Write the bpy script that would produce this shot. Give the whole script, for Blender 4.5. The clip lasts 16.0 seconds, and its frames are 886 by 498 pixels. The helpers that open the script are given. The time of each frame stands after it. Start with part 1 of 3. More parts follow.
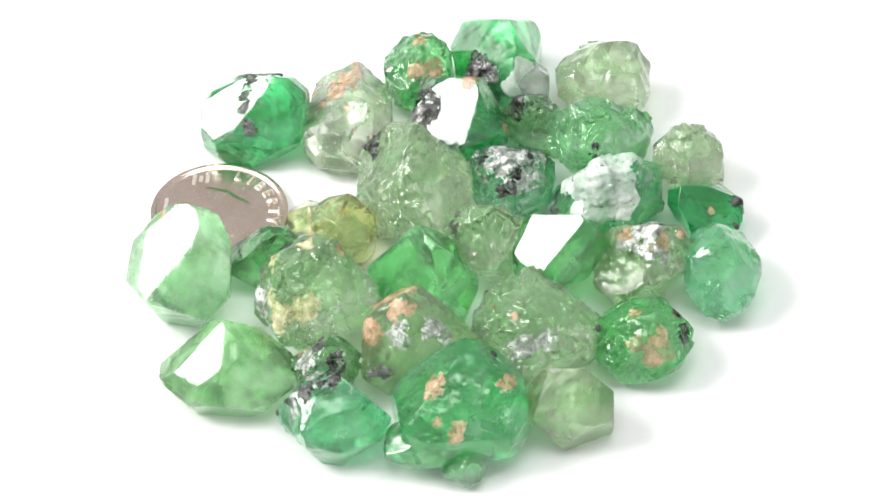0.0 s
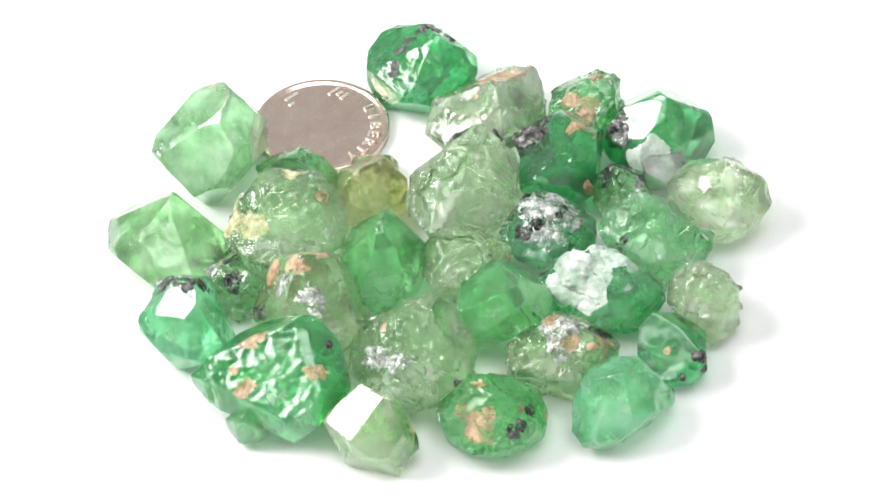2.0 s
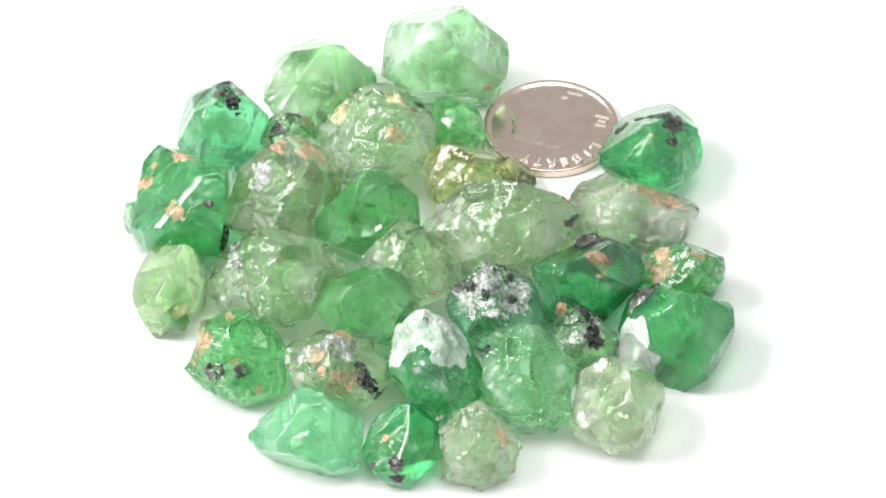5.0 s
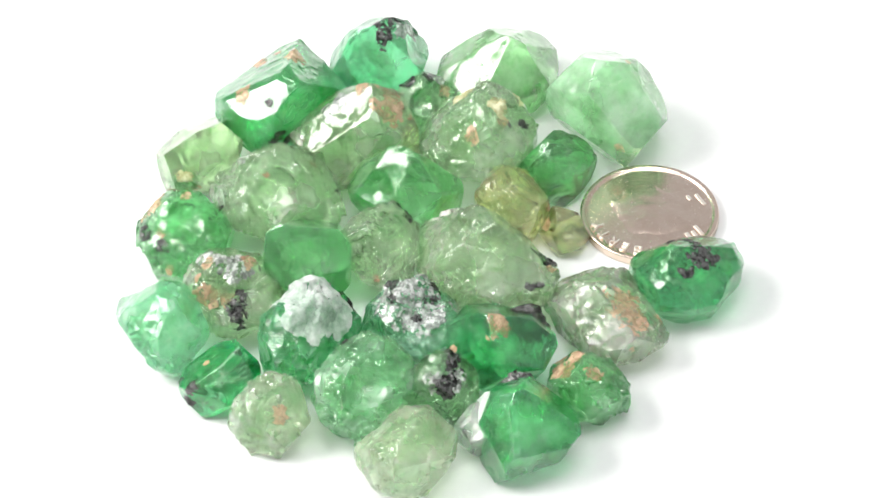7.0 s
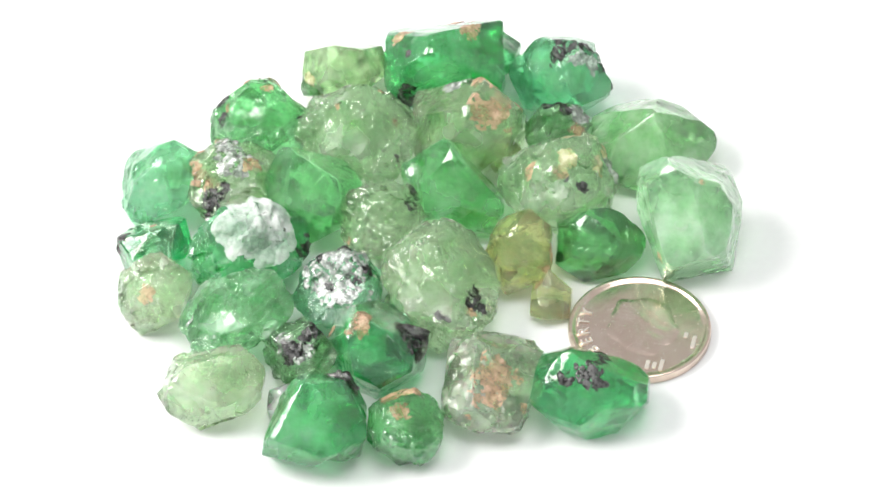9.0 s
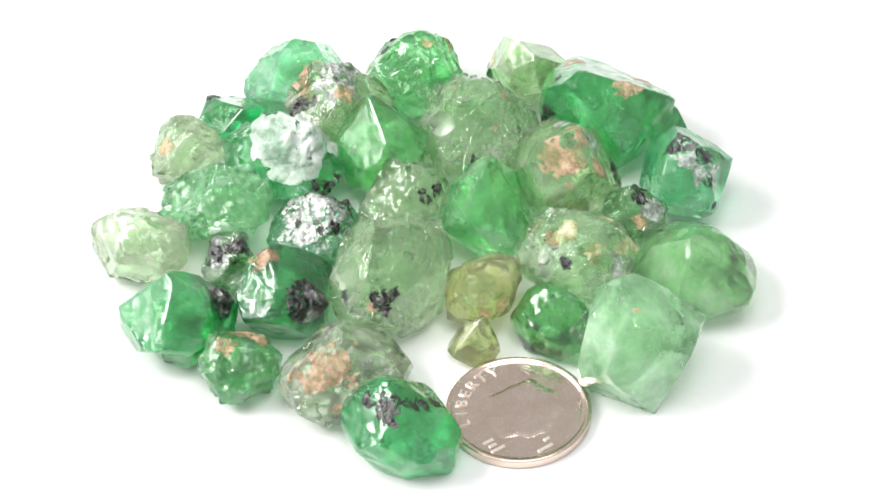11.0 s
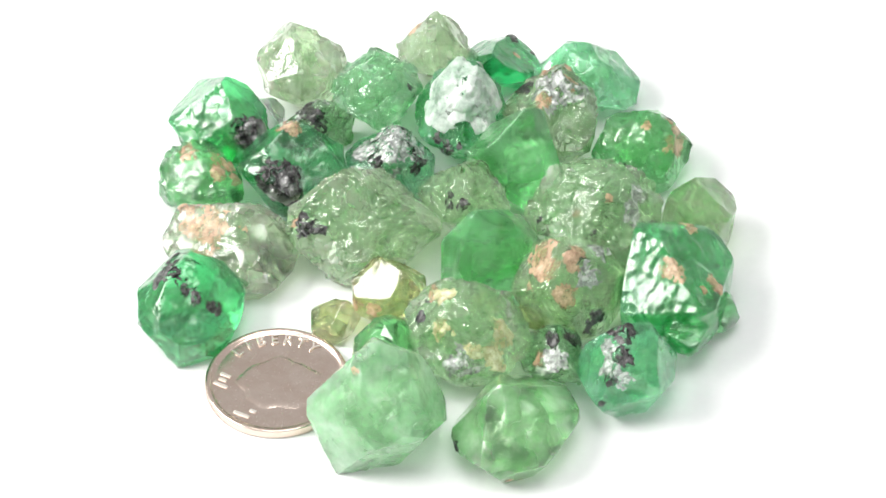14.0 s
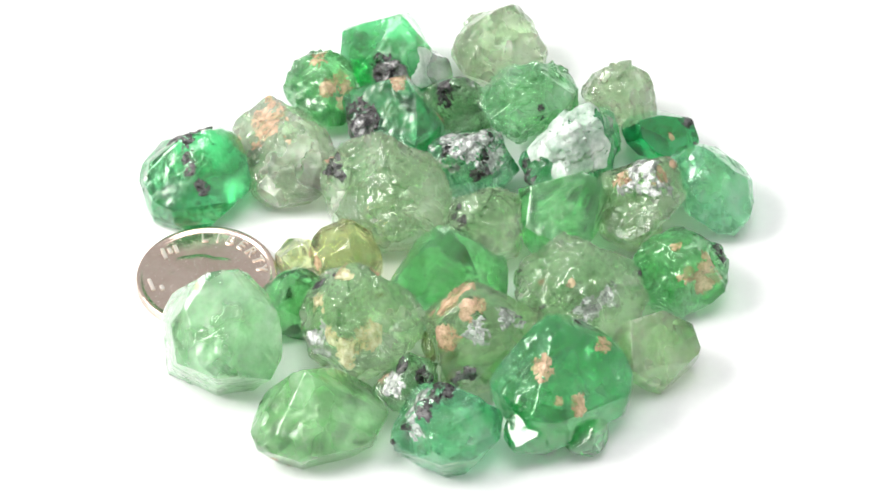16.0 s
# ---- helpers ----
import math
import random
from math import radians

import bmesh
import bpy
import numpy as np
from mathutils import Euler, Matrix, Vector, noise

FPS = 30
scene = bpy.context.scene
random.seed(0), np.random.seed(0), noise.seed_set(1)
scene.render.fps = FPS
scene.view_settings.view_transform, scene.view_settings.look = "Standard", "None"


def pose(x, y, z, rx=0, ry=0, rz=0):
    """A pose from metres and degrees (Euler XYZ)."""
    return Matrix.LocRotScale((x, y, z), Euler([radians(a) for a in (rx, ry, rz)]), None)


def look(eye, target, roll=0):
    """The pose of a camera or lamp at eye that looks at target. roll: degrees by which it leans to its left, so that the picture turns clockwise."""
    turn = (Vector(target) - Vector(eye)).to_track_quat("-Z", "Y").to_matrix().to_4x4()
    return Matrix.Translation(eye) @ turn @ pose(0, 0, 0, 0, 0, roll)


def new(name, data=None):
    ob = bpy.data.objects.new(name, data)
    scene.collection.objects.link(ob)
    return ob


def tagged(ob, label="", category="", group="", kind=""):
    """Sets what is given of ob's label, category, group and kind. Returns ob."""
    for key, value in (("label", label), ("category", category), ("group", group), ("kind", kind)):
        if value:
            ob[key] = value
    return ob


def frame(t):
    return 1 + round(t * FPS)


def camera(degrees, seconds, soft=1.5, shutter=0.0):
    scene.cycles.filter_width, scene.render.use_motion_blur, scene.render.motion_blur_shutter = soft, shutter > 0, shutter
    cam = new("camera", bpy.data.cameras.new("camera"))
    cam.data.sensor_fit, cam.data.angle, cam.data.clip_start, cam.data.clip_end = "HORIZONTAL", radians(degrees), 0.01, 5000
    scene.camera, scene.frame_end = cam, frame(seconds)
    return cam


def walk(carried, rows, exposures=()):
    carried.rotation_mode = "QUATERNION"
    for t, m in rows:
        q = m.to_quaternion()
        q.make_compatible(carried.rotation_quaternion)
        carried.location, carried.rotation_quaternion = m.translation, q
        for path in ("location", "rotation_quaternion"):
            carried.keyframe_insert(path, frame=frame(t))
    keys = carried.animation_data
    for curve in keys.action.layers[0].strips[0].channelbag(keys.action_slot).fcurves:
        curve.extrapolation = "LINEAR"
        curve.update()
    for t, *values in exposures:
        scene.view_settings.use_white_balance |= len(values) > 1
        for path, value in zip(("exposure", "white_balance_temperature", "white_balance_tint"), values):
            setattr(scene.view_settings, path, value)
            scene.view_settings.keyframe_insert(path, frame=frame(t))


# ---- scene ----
# ---- camera: fixed on a stand, the things turn before it ----
cam = camera(12.589, 16.0, soft=1.5)
VIEW = look((0.00128, -0.36501, 0.35881), (0.00128, 0.00246, 0.0), -0.92)
walk(cam, [(0.0, VIEW), (16.0, VIEW)])

# ---- light: a white photo table with one softbox ----
world = bpy.data.worlds.new("white_studio")
scene.world = world
world.use_nodes = True
world.node_tree.nodes["Background"].inputs["Color"].default_value = (1.0, 1.0, 1.0, 1)
world.node_tree.nodes["Background"].inputs["Strength"].default_value = 0.46

softbox = bpy.data.lights.new("softbox", "AREA")
softbox.shape, softbox.size, softbox.size_y = "RECTANGLE", 0.52, 0.40
softbox.energy = 8.6
softbox.color = (1.0, 0.985, 0.96)
softbox_ob = new("softbox", softbox)
softbox_ob.matrix_world = look((-0.60, 0.0, 0.575), (0, 0, 0))
overhead = bpy.data.lights.new("overhead_softbox", "AREA")
overhead.shape, overhead.size, overhead.size_y = "RECTANGLE", 0.6, 0.5
overhead.energy = 3.6
overhead_ob = new("overhead_softbox", overhead)
overhead_ob.matrix_world = look((0.05, -0.12, 0.90), (0, 0, 0))
scene.view_settings.exposure = 0.07

TURN = 21.021        # degrees a second, clockwise from above


# ---- materials ----
def shader(name):
    m = bpy.data.materials.new(name)
    m.use_nodes = True
    t = m.node_tree
    return m, t, t.nodes["Principled BSDF"]


def node(t, kind, **values):
    n = t.nodes.new(kind)
    for key, value in values.items():
        n.inputs[key.replace("_", " ")].default_value = value
    return n


def ramp(t, source, stops):
    r = t.nodes.new("ShaderNodeValToRGB")
    while len(r.color_ramp.elements) < len(stops):
        r.color_ramp.elements.new(0.5)
    for e, (at, c) in zip(r.color_ramp.elements, stops):
        e.position, e.color = at, (*c, 1) if len(c) == 3 else c
    t.links.new(source, r.inputs["Fac"])
    return r.outputs["Color"]


def mapped(t, lo, hi, source):
    n = t.nodes.new("ShaderNodeMapRange")
    n.inputs["To Min"].default_value, n.inputs["To Max"].default_value = lo, hi
    n.inputs["From Min"].default_value, n.inputs["From Max"].default_value = 0.3, 0.7
    t.links.new(source, n.inputs["Value"])
    return n.outputs["Result"]


def gem(name, colour, milk, rough):
    """Clear to cloudy garnet: a light-soaked coloured body with flecks and healed cracks under a glossy skin, crinkled where it is broken."""
    m, t, b = shader(name)
    warm = min(1.0, max(0.0, (colour[0] / colour[1] - 0.42) / 0.28))
    colour = (colour[0] * (0.73 + 0.17 * warm), colour[1], colour[2] * (0.80 + 0.10 * warm))
    gain = colour[1] ** -0.35                # light crosses a stone several times
    colour = tuple(min(0.97, c * gain) for c in colour)
    co = t.nodes.new("ShaderNodeTexCoord").outputs["Object"]
    coarse = max(0.0, rough - 0.10)          # 0 on clean crystal faces, about 0.2 on broken skin

    def cloudy(scale, detail, roughness, bend=0.0):
        n = node(t, "ShaderNodeTexNoise", Scale=scale, Detail=detail, Roughness=roughness, Distortion=bend)
        t.links.new(co, n.inputs["Vector"])
        return n.outputs["Fac"]

    def multiply(one, two, weight):
        mix = t.nodes.new("ShaderNodeMix")
        mix.data_type, mix.blend_type = "RGBA", "MULTIPLY"
        if isinstance(weight, float):
            mix.inputs[0].default_value = weight
        else:
            t.links.new(weight, mix.inputs[0])
        t.links.new(one, mix.inputs[6])
        t.links.new(two, mix.inputs[7])
        return mix.outputs[2]

    cloud = cloudy(150.0, 4.0, 0.55)
    zone = cloudy(210.0, 3.0, 0.6)
    streaks = cloudy(520.0, 6.0, 0.68, 1.2)
    specks = cloudy(1300.0, 3.0, 0.6)
    haze = 0.30 * min(1.0, 0.3 + colour[0] * 1.7)
    light = [min(0.98, c * (0.99 - haze) + haze) for c in colour]
    dark = [c * 0.88 for c in colour]
    body = ramp(t, cloud, ((0.34, dark), (0.50, colour), (0.68, light)))
    # feathery paler and darker streaks
    body = multiply(body, ramp(t, streaks, ((0.32, (0.52, 0.68, 0.48)), (0.40, (1, 1, 1)))), min(1.0, 0.4 + coarse * 2.5))
    pale = t.nodes.new("ShaderNodeMix")
    pale.data_type = "RGBA"
    t.links.new(ramp(t, streaks, ((0.54, (0, 0, 0)), (0.70, (0.75, 0.75, 0.75)))), pale.inputs[0])
    t.links.new(body, pale.inputs[6])
    lift = 0.50 * min(1.0, 0.25 + colour[0] * 1.7)
    pale.inputs[7].default_value = (*[min(0.98, c * (0.98 - lift) + lift) for c in colour], 1)
    body = pale.outputs[2]
    # dark mineral flecks, more of them on broken stones
    edge = 0.22 + coarse * 0.3
    body = multiply(body, ramp(t, specks, ((edge, (0.16, 0.15, 0.12)), (edge + 0.05, (1, 1, 1)))), 1.0)
    t.links.new(body, b.inputs["Base Color"])
    t.links.new(mapped(t, 1.0, 0.97 - milk * 0.6, cloud), b.inputs["Transmission Weight"])
    t.links.new(mapped(t, 0.01, 0.03 + rough * 0.5, zone), b.inputs["Roughness"])
    b.inputs["IOR"].default_value = 1.6
    b.inputs["Subsurface Weight"].default_value = 0.85
    b.inputs["Subsurface Radius"].default_value = (0.6, 1.0, 0.7)
    b.inputs["Subsurface Scale"].default_value = 0.005
    b.inputs["Coat Weight"].default_value = 0.65
    b.inputs["Coat IOR"].default_value = 1.7
    b.inputs["Coat Roughness"].default_value = 0.03 + coarse * 0.3
    # crinkles of the broken skin
    crinkle = node(t, "ShaderNodeTexNoise", Scale=400.0, Detail=6.0, Roughness=0.65, Distortion=0.7)
    crinkle.noise_type = "RIDGED_MULTIFRACTAL"
    t.links.new(co, crinkle.inputs["Vector"])
    # the clear body is fractured everywhere; the outer gloss is broken only where the skin is
    for socket, most, small in (("Normal", 0.45 + coarse * 4.0, 0.3), ("Coat Normal", 0.02 + coarse * 5.5, 0.02)):
        relief = node(t, "ShaderNodeBump", Strength=min(1.0, most), Distance=0.0006)
        t.links.new(crinkle.outputs["Fac"], relief.inputs["Height"])
        fine = node(t, "ShaderNodeBump", Strength=min(0.7, small + coarse * 2.5), Distance=0.0003)
        t.links.new(streaks, fine.inputs["Height"])
        t.links.new(relief.outputs["Normal"], fine.inputs["Normal"])
        t.links.new(fine.outputs["Normal"], b.inputs[socket])
    return m


def veil():
    """Healed cracks inside the stones: thin, patchy, glittering sheets."""
    m, t, b = shader("inner_veil")
    co = t.nodes.new("ShaderNodeTexCoord").outputs["Object"]
    n = node(t, "ShaderNodeTexNoise", Scale=600.0, Detail=5.0, Roughness=0.7)
    t.links.new(co, n.inputs["Vector"])
    b.inputs["Base Color"].default_value = (0.80, 0.95, 0.76, 1)
    b.inputs["Roughness"].default_value = 0.18
    b.inputs["Metallic"].default_value = 0.35
    t.links.new(mapped(t, 0.0, 0.85, n.outputs["Fac"]), b.inputs["Alpha"])
    bump = node(t, "ShaderNodeBump", Strength=0.9, Distance=0.0004)
    t.links.new(n.outputs["Fac"], bump.inputs["Height"])
    t.links.new(bump.outputs["Normal"], b.inputs["Normal"])
    return m


def crust(name, low, high, metal, rough, relief=0.8, scale=1400.0, cover=(0.3, 1.0), flecked=False):
    """A mineral skin; a flecked one breaks up into grains, the others thin out."""
    m, t, b = shader(name)
    co = t.nodes.new("ShaderNodeTexCoord").outputs["Object"]
    big = node(t, "ShaderNodeTexNoise", Scale=scale * 0.4, Detail=4.0, Roughness=0.65)
    fine = node(t, "ShaderNodeTexNoise", Scale=scale * 1.3, Detail=4.0, Roughness=0.7)
    grain = node(t, "ShaderNodeTexNoise", Scale=scale * 0.55, Detail=5.0, Roughness=0.7, Distortion=0.6)
    for n in (big, fine, grain):
        t.links.new(co, n.inputs["Vector"])
    t.links.new(ramp(t, fine.outputs["Fac"] if flecked else big.outputs["Fac"], ((0.38, low), (0.64, high))), b.inputs["Base Color"])
    t.links.new(mapped(t, rough * 0.7, min(1.0, rough * 1.3), fine.outputs["Fac"]), b.inputs["Roughness"])
    b.inputs["Metallic"].default_value = metal
    if flecked:
        t.links.new(ramp(t, grain.outputs["Fac"], ((0.40, (cover[0],) * 3), (0.46, (cover[1],) * 3))), b.inputs["Alpha"])
    else:
        t.links.new(mapped(t, *cover, big.outputs["Fac"]), b.inputs["Alpha"])
    bump = node(t, "ShaderNodeBump", Strength=relief, Distance=0.0003)
    t.links.new(fine.outputs["Fac"], bump.inputs["Height"])
    t.links.new(bump.outputs["Normal"], b.inputs["Normal"])
    return m


COLOURS = {
    "emerald": (0.07, 0.56, 0.22), "deep": (0.02, 0.48, 0.16), "jade": (0.20, 0.82, 0.38),
    "sea": (0.24, 0.74, 0.44), "teal": (0.33, 0.76, 0.50), "aqua": (0.43, 0.94, 0.61),
    "leaf": (0.34, 0.86, 0.39), "grass": (0.24, 0.76, 0.30), "mint": (0.49, 0.95, 0.55),
    "frost": (0.92, 0.98, 0.93), "mint2": (0.58, 0.98, 0.52), "mint3": (0.62, 0.99, 0.62), "celery": (0.74, 0.96, 0.62),
    "pale": (0.80, 0.95, 0.66), "smoke": (0.82, 0.94, 0.70), "sage": (0.68, 0.94, 0.58),
    "olive": (0.67, 0.90, 0.53), "lime": (0.70, 0.97, 0.54), "moss": (0.40, 0.70, 0.38),
    "honey": (0.97, 0.92, 0.44), "honey2": (0.94, 0.92, 0.52),
}
CRUST = {
    "g": ("graphite_patch", crust("graphite", (0.012, 0.012, 0.012), (0.20, 0.20, 0.195), 0.7, 0.2, 1.0, 1100.0, (0.0, 1.0), True)),
    "t": ("rust_patch", crust("rusty_matrix", (0.50, 0.25, 0.14), (0.78, 0.50, 0.36), 0.0, 0.4, 0.35, 1400.0, (0.15, 0.85))),
    "w": ("chalk_patch", crust("chalky_crust", (0.72, 0.84, 0.75), (0.92, 0.94, 0.91), 0.0, 0.45, 0.2, 700.0, (0.3, 0.9))),
    "lump": ("graphite_lump", crust("graphite_lump", (0.02, 0.02, 0.02), (0.50, 0.50, 0.49), 0.8, 0.22, 1.0, 900.0, (1.0, 1.0))),
    "m": ("mica_patch", crust("silvery_mica", (0.22, 0.23, 0.22), (0.84, 0.85, 0.83), 0.4, 0.25, 0.9, 800.0, (0.05, 0.8), True)),
    "y": ("ochre_patch", crust("ochre_crust", (0.74, 0.60, 0.26), (0.92, 0.86, 0.62), 0.0, 0.35, 0.4, 1400.0, (0.15, 0.8))),
}


VEIL = veil()


def paper():
    m, t, b = shader("white_paper")
    co = t.nodes.new("ShaderNodeTexCoord").outputs["Object"]
    n = node(t, "ShaderNodeTexNoise", Scale=900.0, Detail=4.0)
    t.links.new(co, n.inputs["Vector"])
    t.links.new(ramp(t, n.outputs["Fac"], ((0.3, (0.90, 0.905, 0.905)), (0.7, (0.92, 0.925, 0.925)))), b.inputs["Base Color"])
    b.inputs["Roughness"].default_value = 0.55
    bump = node(t, "ShaderNodeBump", Strength=0.05, Distance=0.0001)
    t.links.new(n.outputs["Fac"], bump.inputs["Height"])
    t.links.new(bump.outputs["Normal"], b.inputs["Normal"])
    return m


def coin_metal(name, low, high, dull):
    m, t, b = shader(name)
    co = t.nodes.new("ShaderNodeTexCoord").outputs["Object"]
    n = node(t, "ShaderNodeTexNoise", Scale=350.0, Detail=5.0, Roughness=0.65)
    s = node(t, "ShaderNodeTexNoise", Scale=2500.0, Detail=3.0)
    for k in (n, s):
        t.links.new(co, k.inputs["Vector"])
    t.links.new(ramp(t, n.outputs["Fac"], ((0.3, low), (0.7, high))), b.inputs["Base Color"])
    t.links.new(mapped(t, dull, dull + 0.1, s.outputs["Fac"]), b.inputs["Roughness"])
    b.inputs["Metallic"].default_value = 1.0
    bump = node(t, "ShaderNodeBump", Strength=0.05, Distance=0.0001)
    t.links.new(s.outputs["Fac"], bump.inputs["Height"])
    t.links.new(bump.outputs["Normal"], b.inputs["Normal"])
    return m


# ---- structure ----
def mesh_of(name, bm, material):
    me = bpy.data.meshes.new(name)
    bm.to_mesh(me)
    bm.free()
    me.materials.append(material)
    return me


def part(name, bm, material, parent, label=""):
    ob = new(name, mesh_of(name, bm, material))
    ob.parent = parent
    if label:
        ob["label"] = label
    return ob


def backdrop():
    """One white sheet that lies on the table and sweeps up behind."""
    bm = bmesh.new()
    line = [(-1.2, 0.0), (0.7, 0.0)]
    for k in range(1, 7):
        a = radians(k * 7.5)
        line.append((0.7 + 0.4 * math.sin(a), 0.4 - 0.4 * math.cos(a)))
    rows = [[bm.verts.new((x, y, z)) for x in (-1.5, 1.5)] for y, z in line]
    for (a, b), (c, d) in zip(rows, rows[1:]):
        bm.faces.new((a, b, d, c)).smooth = True
    ob = new("backdrop", mesh_of("backdrop", bm, paper()))
    ob.modifiers.new("thickness", "SOLIDIFY").thickness = -0.001
    ob.modifiers["thickness"].offset = 1.0
    return tagged(ob, "plain white paper sheet sweeping up behind the pile", "backdrop", kind="structure")


backdrop()

# ---- things ----
TURNING = []


def about_axis(ob, x, y, z, turn=0.0):
    """Put a thing at its first place; it goes round the upright axis through the origin."""
    ob.matrix_world = pose(x, y, z, 0, 0, turn)
    TURNING.append((ob, x, y, z, turn))


def facet(az, el):
    a, e = radians(az), radians(el)
    return Vector((math.cos(a) * math.cos(e), math.sin(a) * math.cos(e), math.sin(e)))


def crystal(faces, drop, rough, seed):
    """A stone in millimetres round its centre: a block cut by crystal faces (azimuth, elevation, distance), then chipped."""
    bm = bmesh.new()
    bmesh.ops.create_cube(bm, size=40.0)
    for n, d in [(facet(az, el), dist) for az, el, dist in faces] + [(Vector((0, 0, -1)), drop)]:
        cut = bmesh.ops.bisect_plane(bm, geom=bm.verts[:] + bm.edges[:] + bm.faces[:], dist=1e-4, plane_co=n * d, plane_no=n, clear_outer=True)
        ring = [e for e in cut["geom_cut"] if isinstance(e, bmesh.types.BMEdge)]
        if len(ring) > 2:
            bmesh.ops.contextual_create(bm, geom=ring)
    # worn corners: no stone runs out into a long thin point
    rnd = random.Random(seed * 17)
    worn = [(k * 36 + rnd.uniform(-9, 9), rnd.uniform(-12, 12), 0.95) for k in range(10)]
    if rough >= 0.09:
        worn += [(k * 60 + rnd.uniform(-20, 20), rnd.uniform(38, 62), 0.955) for k in range(6)]
    for az, el, keep in worn:
        n = facet(az, el)
        d = max(v.co.dot(n) for v in bm.verts) * keep
        cut = bmesh.ops.bisect_plane(bm, geom=bm.verts[:] + bm.edges[:] + bm.faces[:], dist=1e-4, plane_co=n * d, plane_no=n, clear_outer=True)
        ring = [e for e in cut["geom_cut"] if isinstance(e, bmesh.types.BMEdge)]
        if len(ring) > 2:
            bmesh.ops.contextual_create(bm, geom=ring)
    bmesh.ops.remove_doubles(bm, verts=bm.verts[:], dist=0.12)
    bmesh.ops.dissolve_degenerate(bm, edges=bm.edges[:], dist=0.02)
    bmesh.ops.bevel(bm, geom=bm.edges[:], offset=0.09 + rough * 0.4, offset_type="OFFSET", segments=2, profile=0.6, affect="EDGES", clamp_overlap=True)
    bmesh.ops.triangulate(bm, faces=bm.faces[:])
    for limit in (4.0, 2.0, 1.1, 0.7, 0.42):
        long = [e for e in bm.edges if e.calc_length() > limit]
        bmesh.ops.subdivide_edges(bm, edges=long, cuts=1)
        bmesh.ops.triangulate(bm, faces=[f for f in bm.faces if len(f.verts) > 3])
    bm.normal_update()
    shift = Vector((seed * 7.3, seed * 3.1, seed * 5.7))
    low = -drop
    moves = []
    bite = max(0.0, rough - 0.09) / 0.17          # 0 on clean crystals, 1 on the most broken stones
    for v in bm.verts:
        q = v.co + shift
        zone = 0.35 + 0.65 * min(1.0, max(0.0, 0.5 + 1.6 * noise.noise(q * 0.16)))
        h = rough * min(1.0, rough / 0.16) * (1.6 * noise.noise(q * 0.28) + 1.0 * noise.noise(q * 0.62) + 0.4 * noise.noise(q * 1.25))
        # splintered skin: small planes, each with its own tilt and step
        for size, step in ((0.30, 0.75), (0.75, 0.32)):
            p = q * size + 0.35 * noise.noise_vector(q * size * 1.3)
            seat = noise.voronoi(p)[1][0]
            tilt = noise.cell_vector(seat * 53.0) - Vector((0.5, 0.5, 0.5))
            h += bite * step * (tilt.x + 1.7 * tilt.dot(p - seat))
        moves.append(v.normal * (zone * h))
    for v, m in zip(bm.verts, moves):
        v.co += m
        v.co.z = max(v.co.z, low)
    # shell-shaped breaks
    rnd = random.Random(seed * 11)
    bulk = max(d for _, _, d in faces)
    for _ in range(0 if bulk < 4.0 else 1 if rough < 0.13 else 4 if rough < 0.2 else 6):
        way = facet(rnd.uniform(0, 360), rnd.uniform(-20, 60))
        far = max(v.co.dot(way) for v in bm.verts)
        girth = rnd.uniform(0.45, 1.0) * bulk
        middle = way * (far + girth - rnd.uniform(0.05, 0.13) * bulk) + Vector((rnd.uniform(-1.5, 1.5), rnd.uniform(-1.5, 1.5), rnd.uniform(-1, 1)))
        for v in bm.verts:
            away = v.co - middle
            if away.length < girth and v.co.z > low + 0.3:
                v.co = middle + away.normalized() * girth
    bm.normal_update()
    for f in bm.faces:
        f.smooth = True
    for e in bm.edges:
        e.smooth = e.calc_face_angle(0.0) < radians(24)
    return bm


def patch_mesh(bm, faces, seed, base=0.07, swell=0.05):
    """A thin crust on part of the skin: it tapers to the stone at its rim."""
    out = bmesh.new()
    made = {}
    chosen = set(faces)
    for f in faces:
        for v in f.verts:
            if v not in made:
                rim = any(g not in chosen for g in v.link_faces)
                lift = 0.012 if rim else base + swell * noise.noise(v.co * 0.9 + Vector((seed, 0, 0))) + 0.06 * noise.noise(v.co * 2.2)
                made[v] = out.verts.new((v.co + v.normal * max(0.02, lift)) * 0.001)
    for f in faces:
        corners = [made[v] for v in f.verts]
        if out.faces.get(corners) is None:
            out.faces.new(corners).smooth = True
    return out


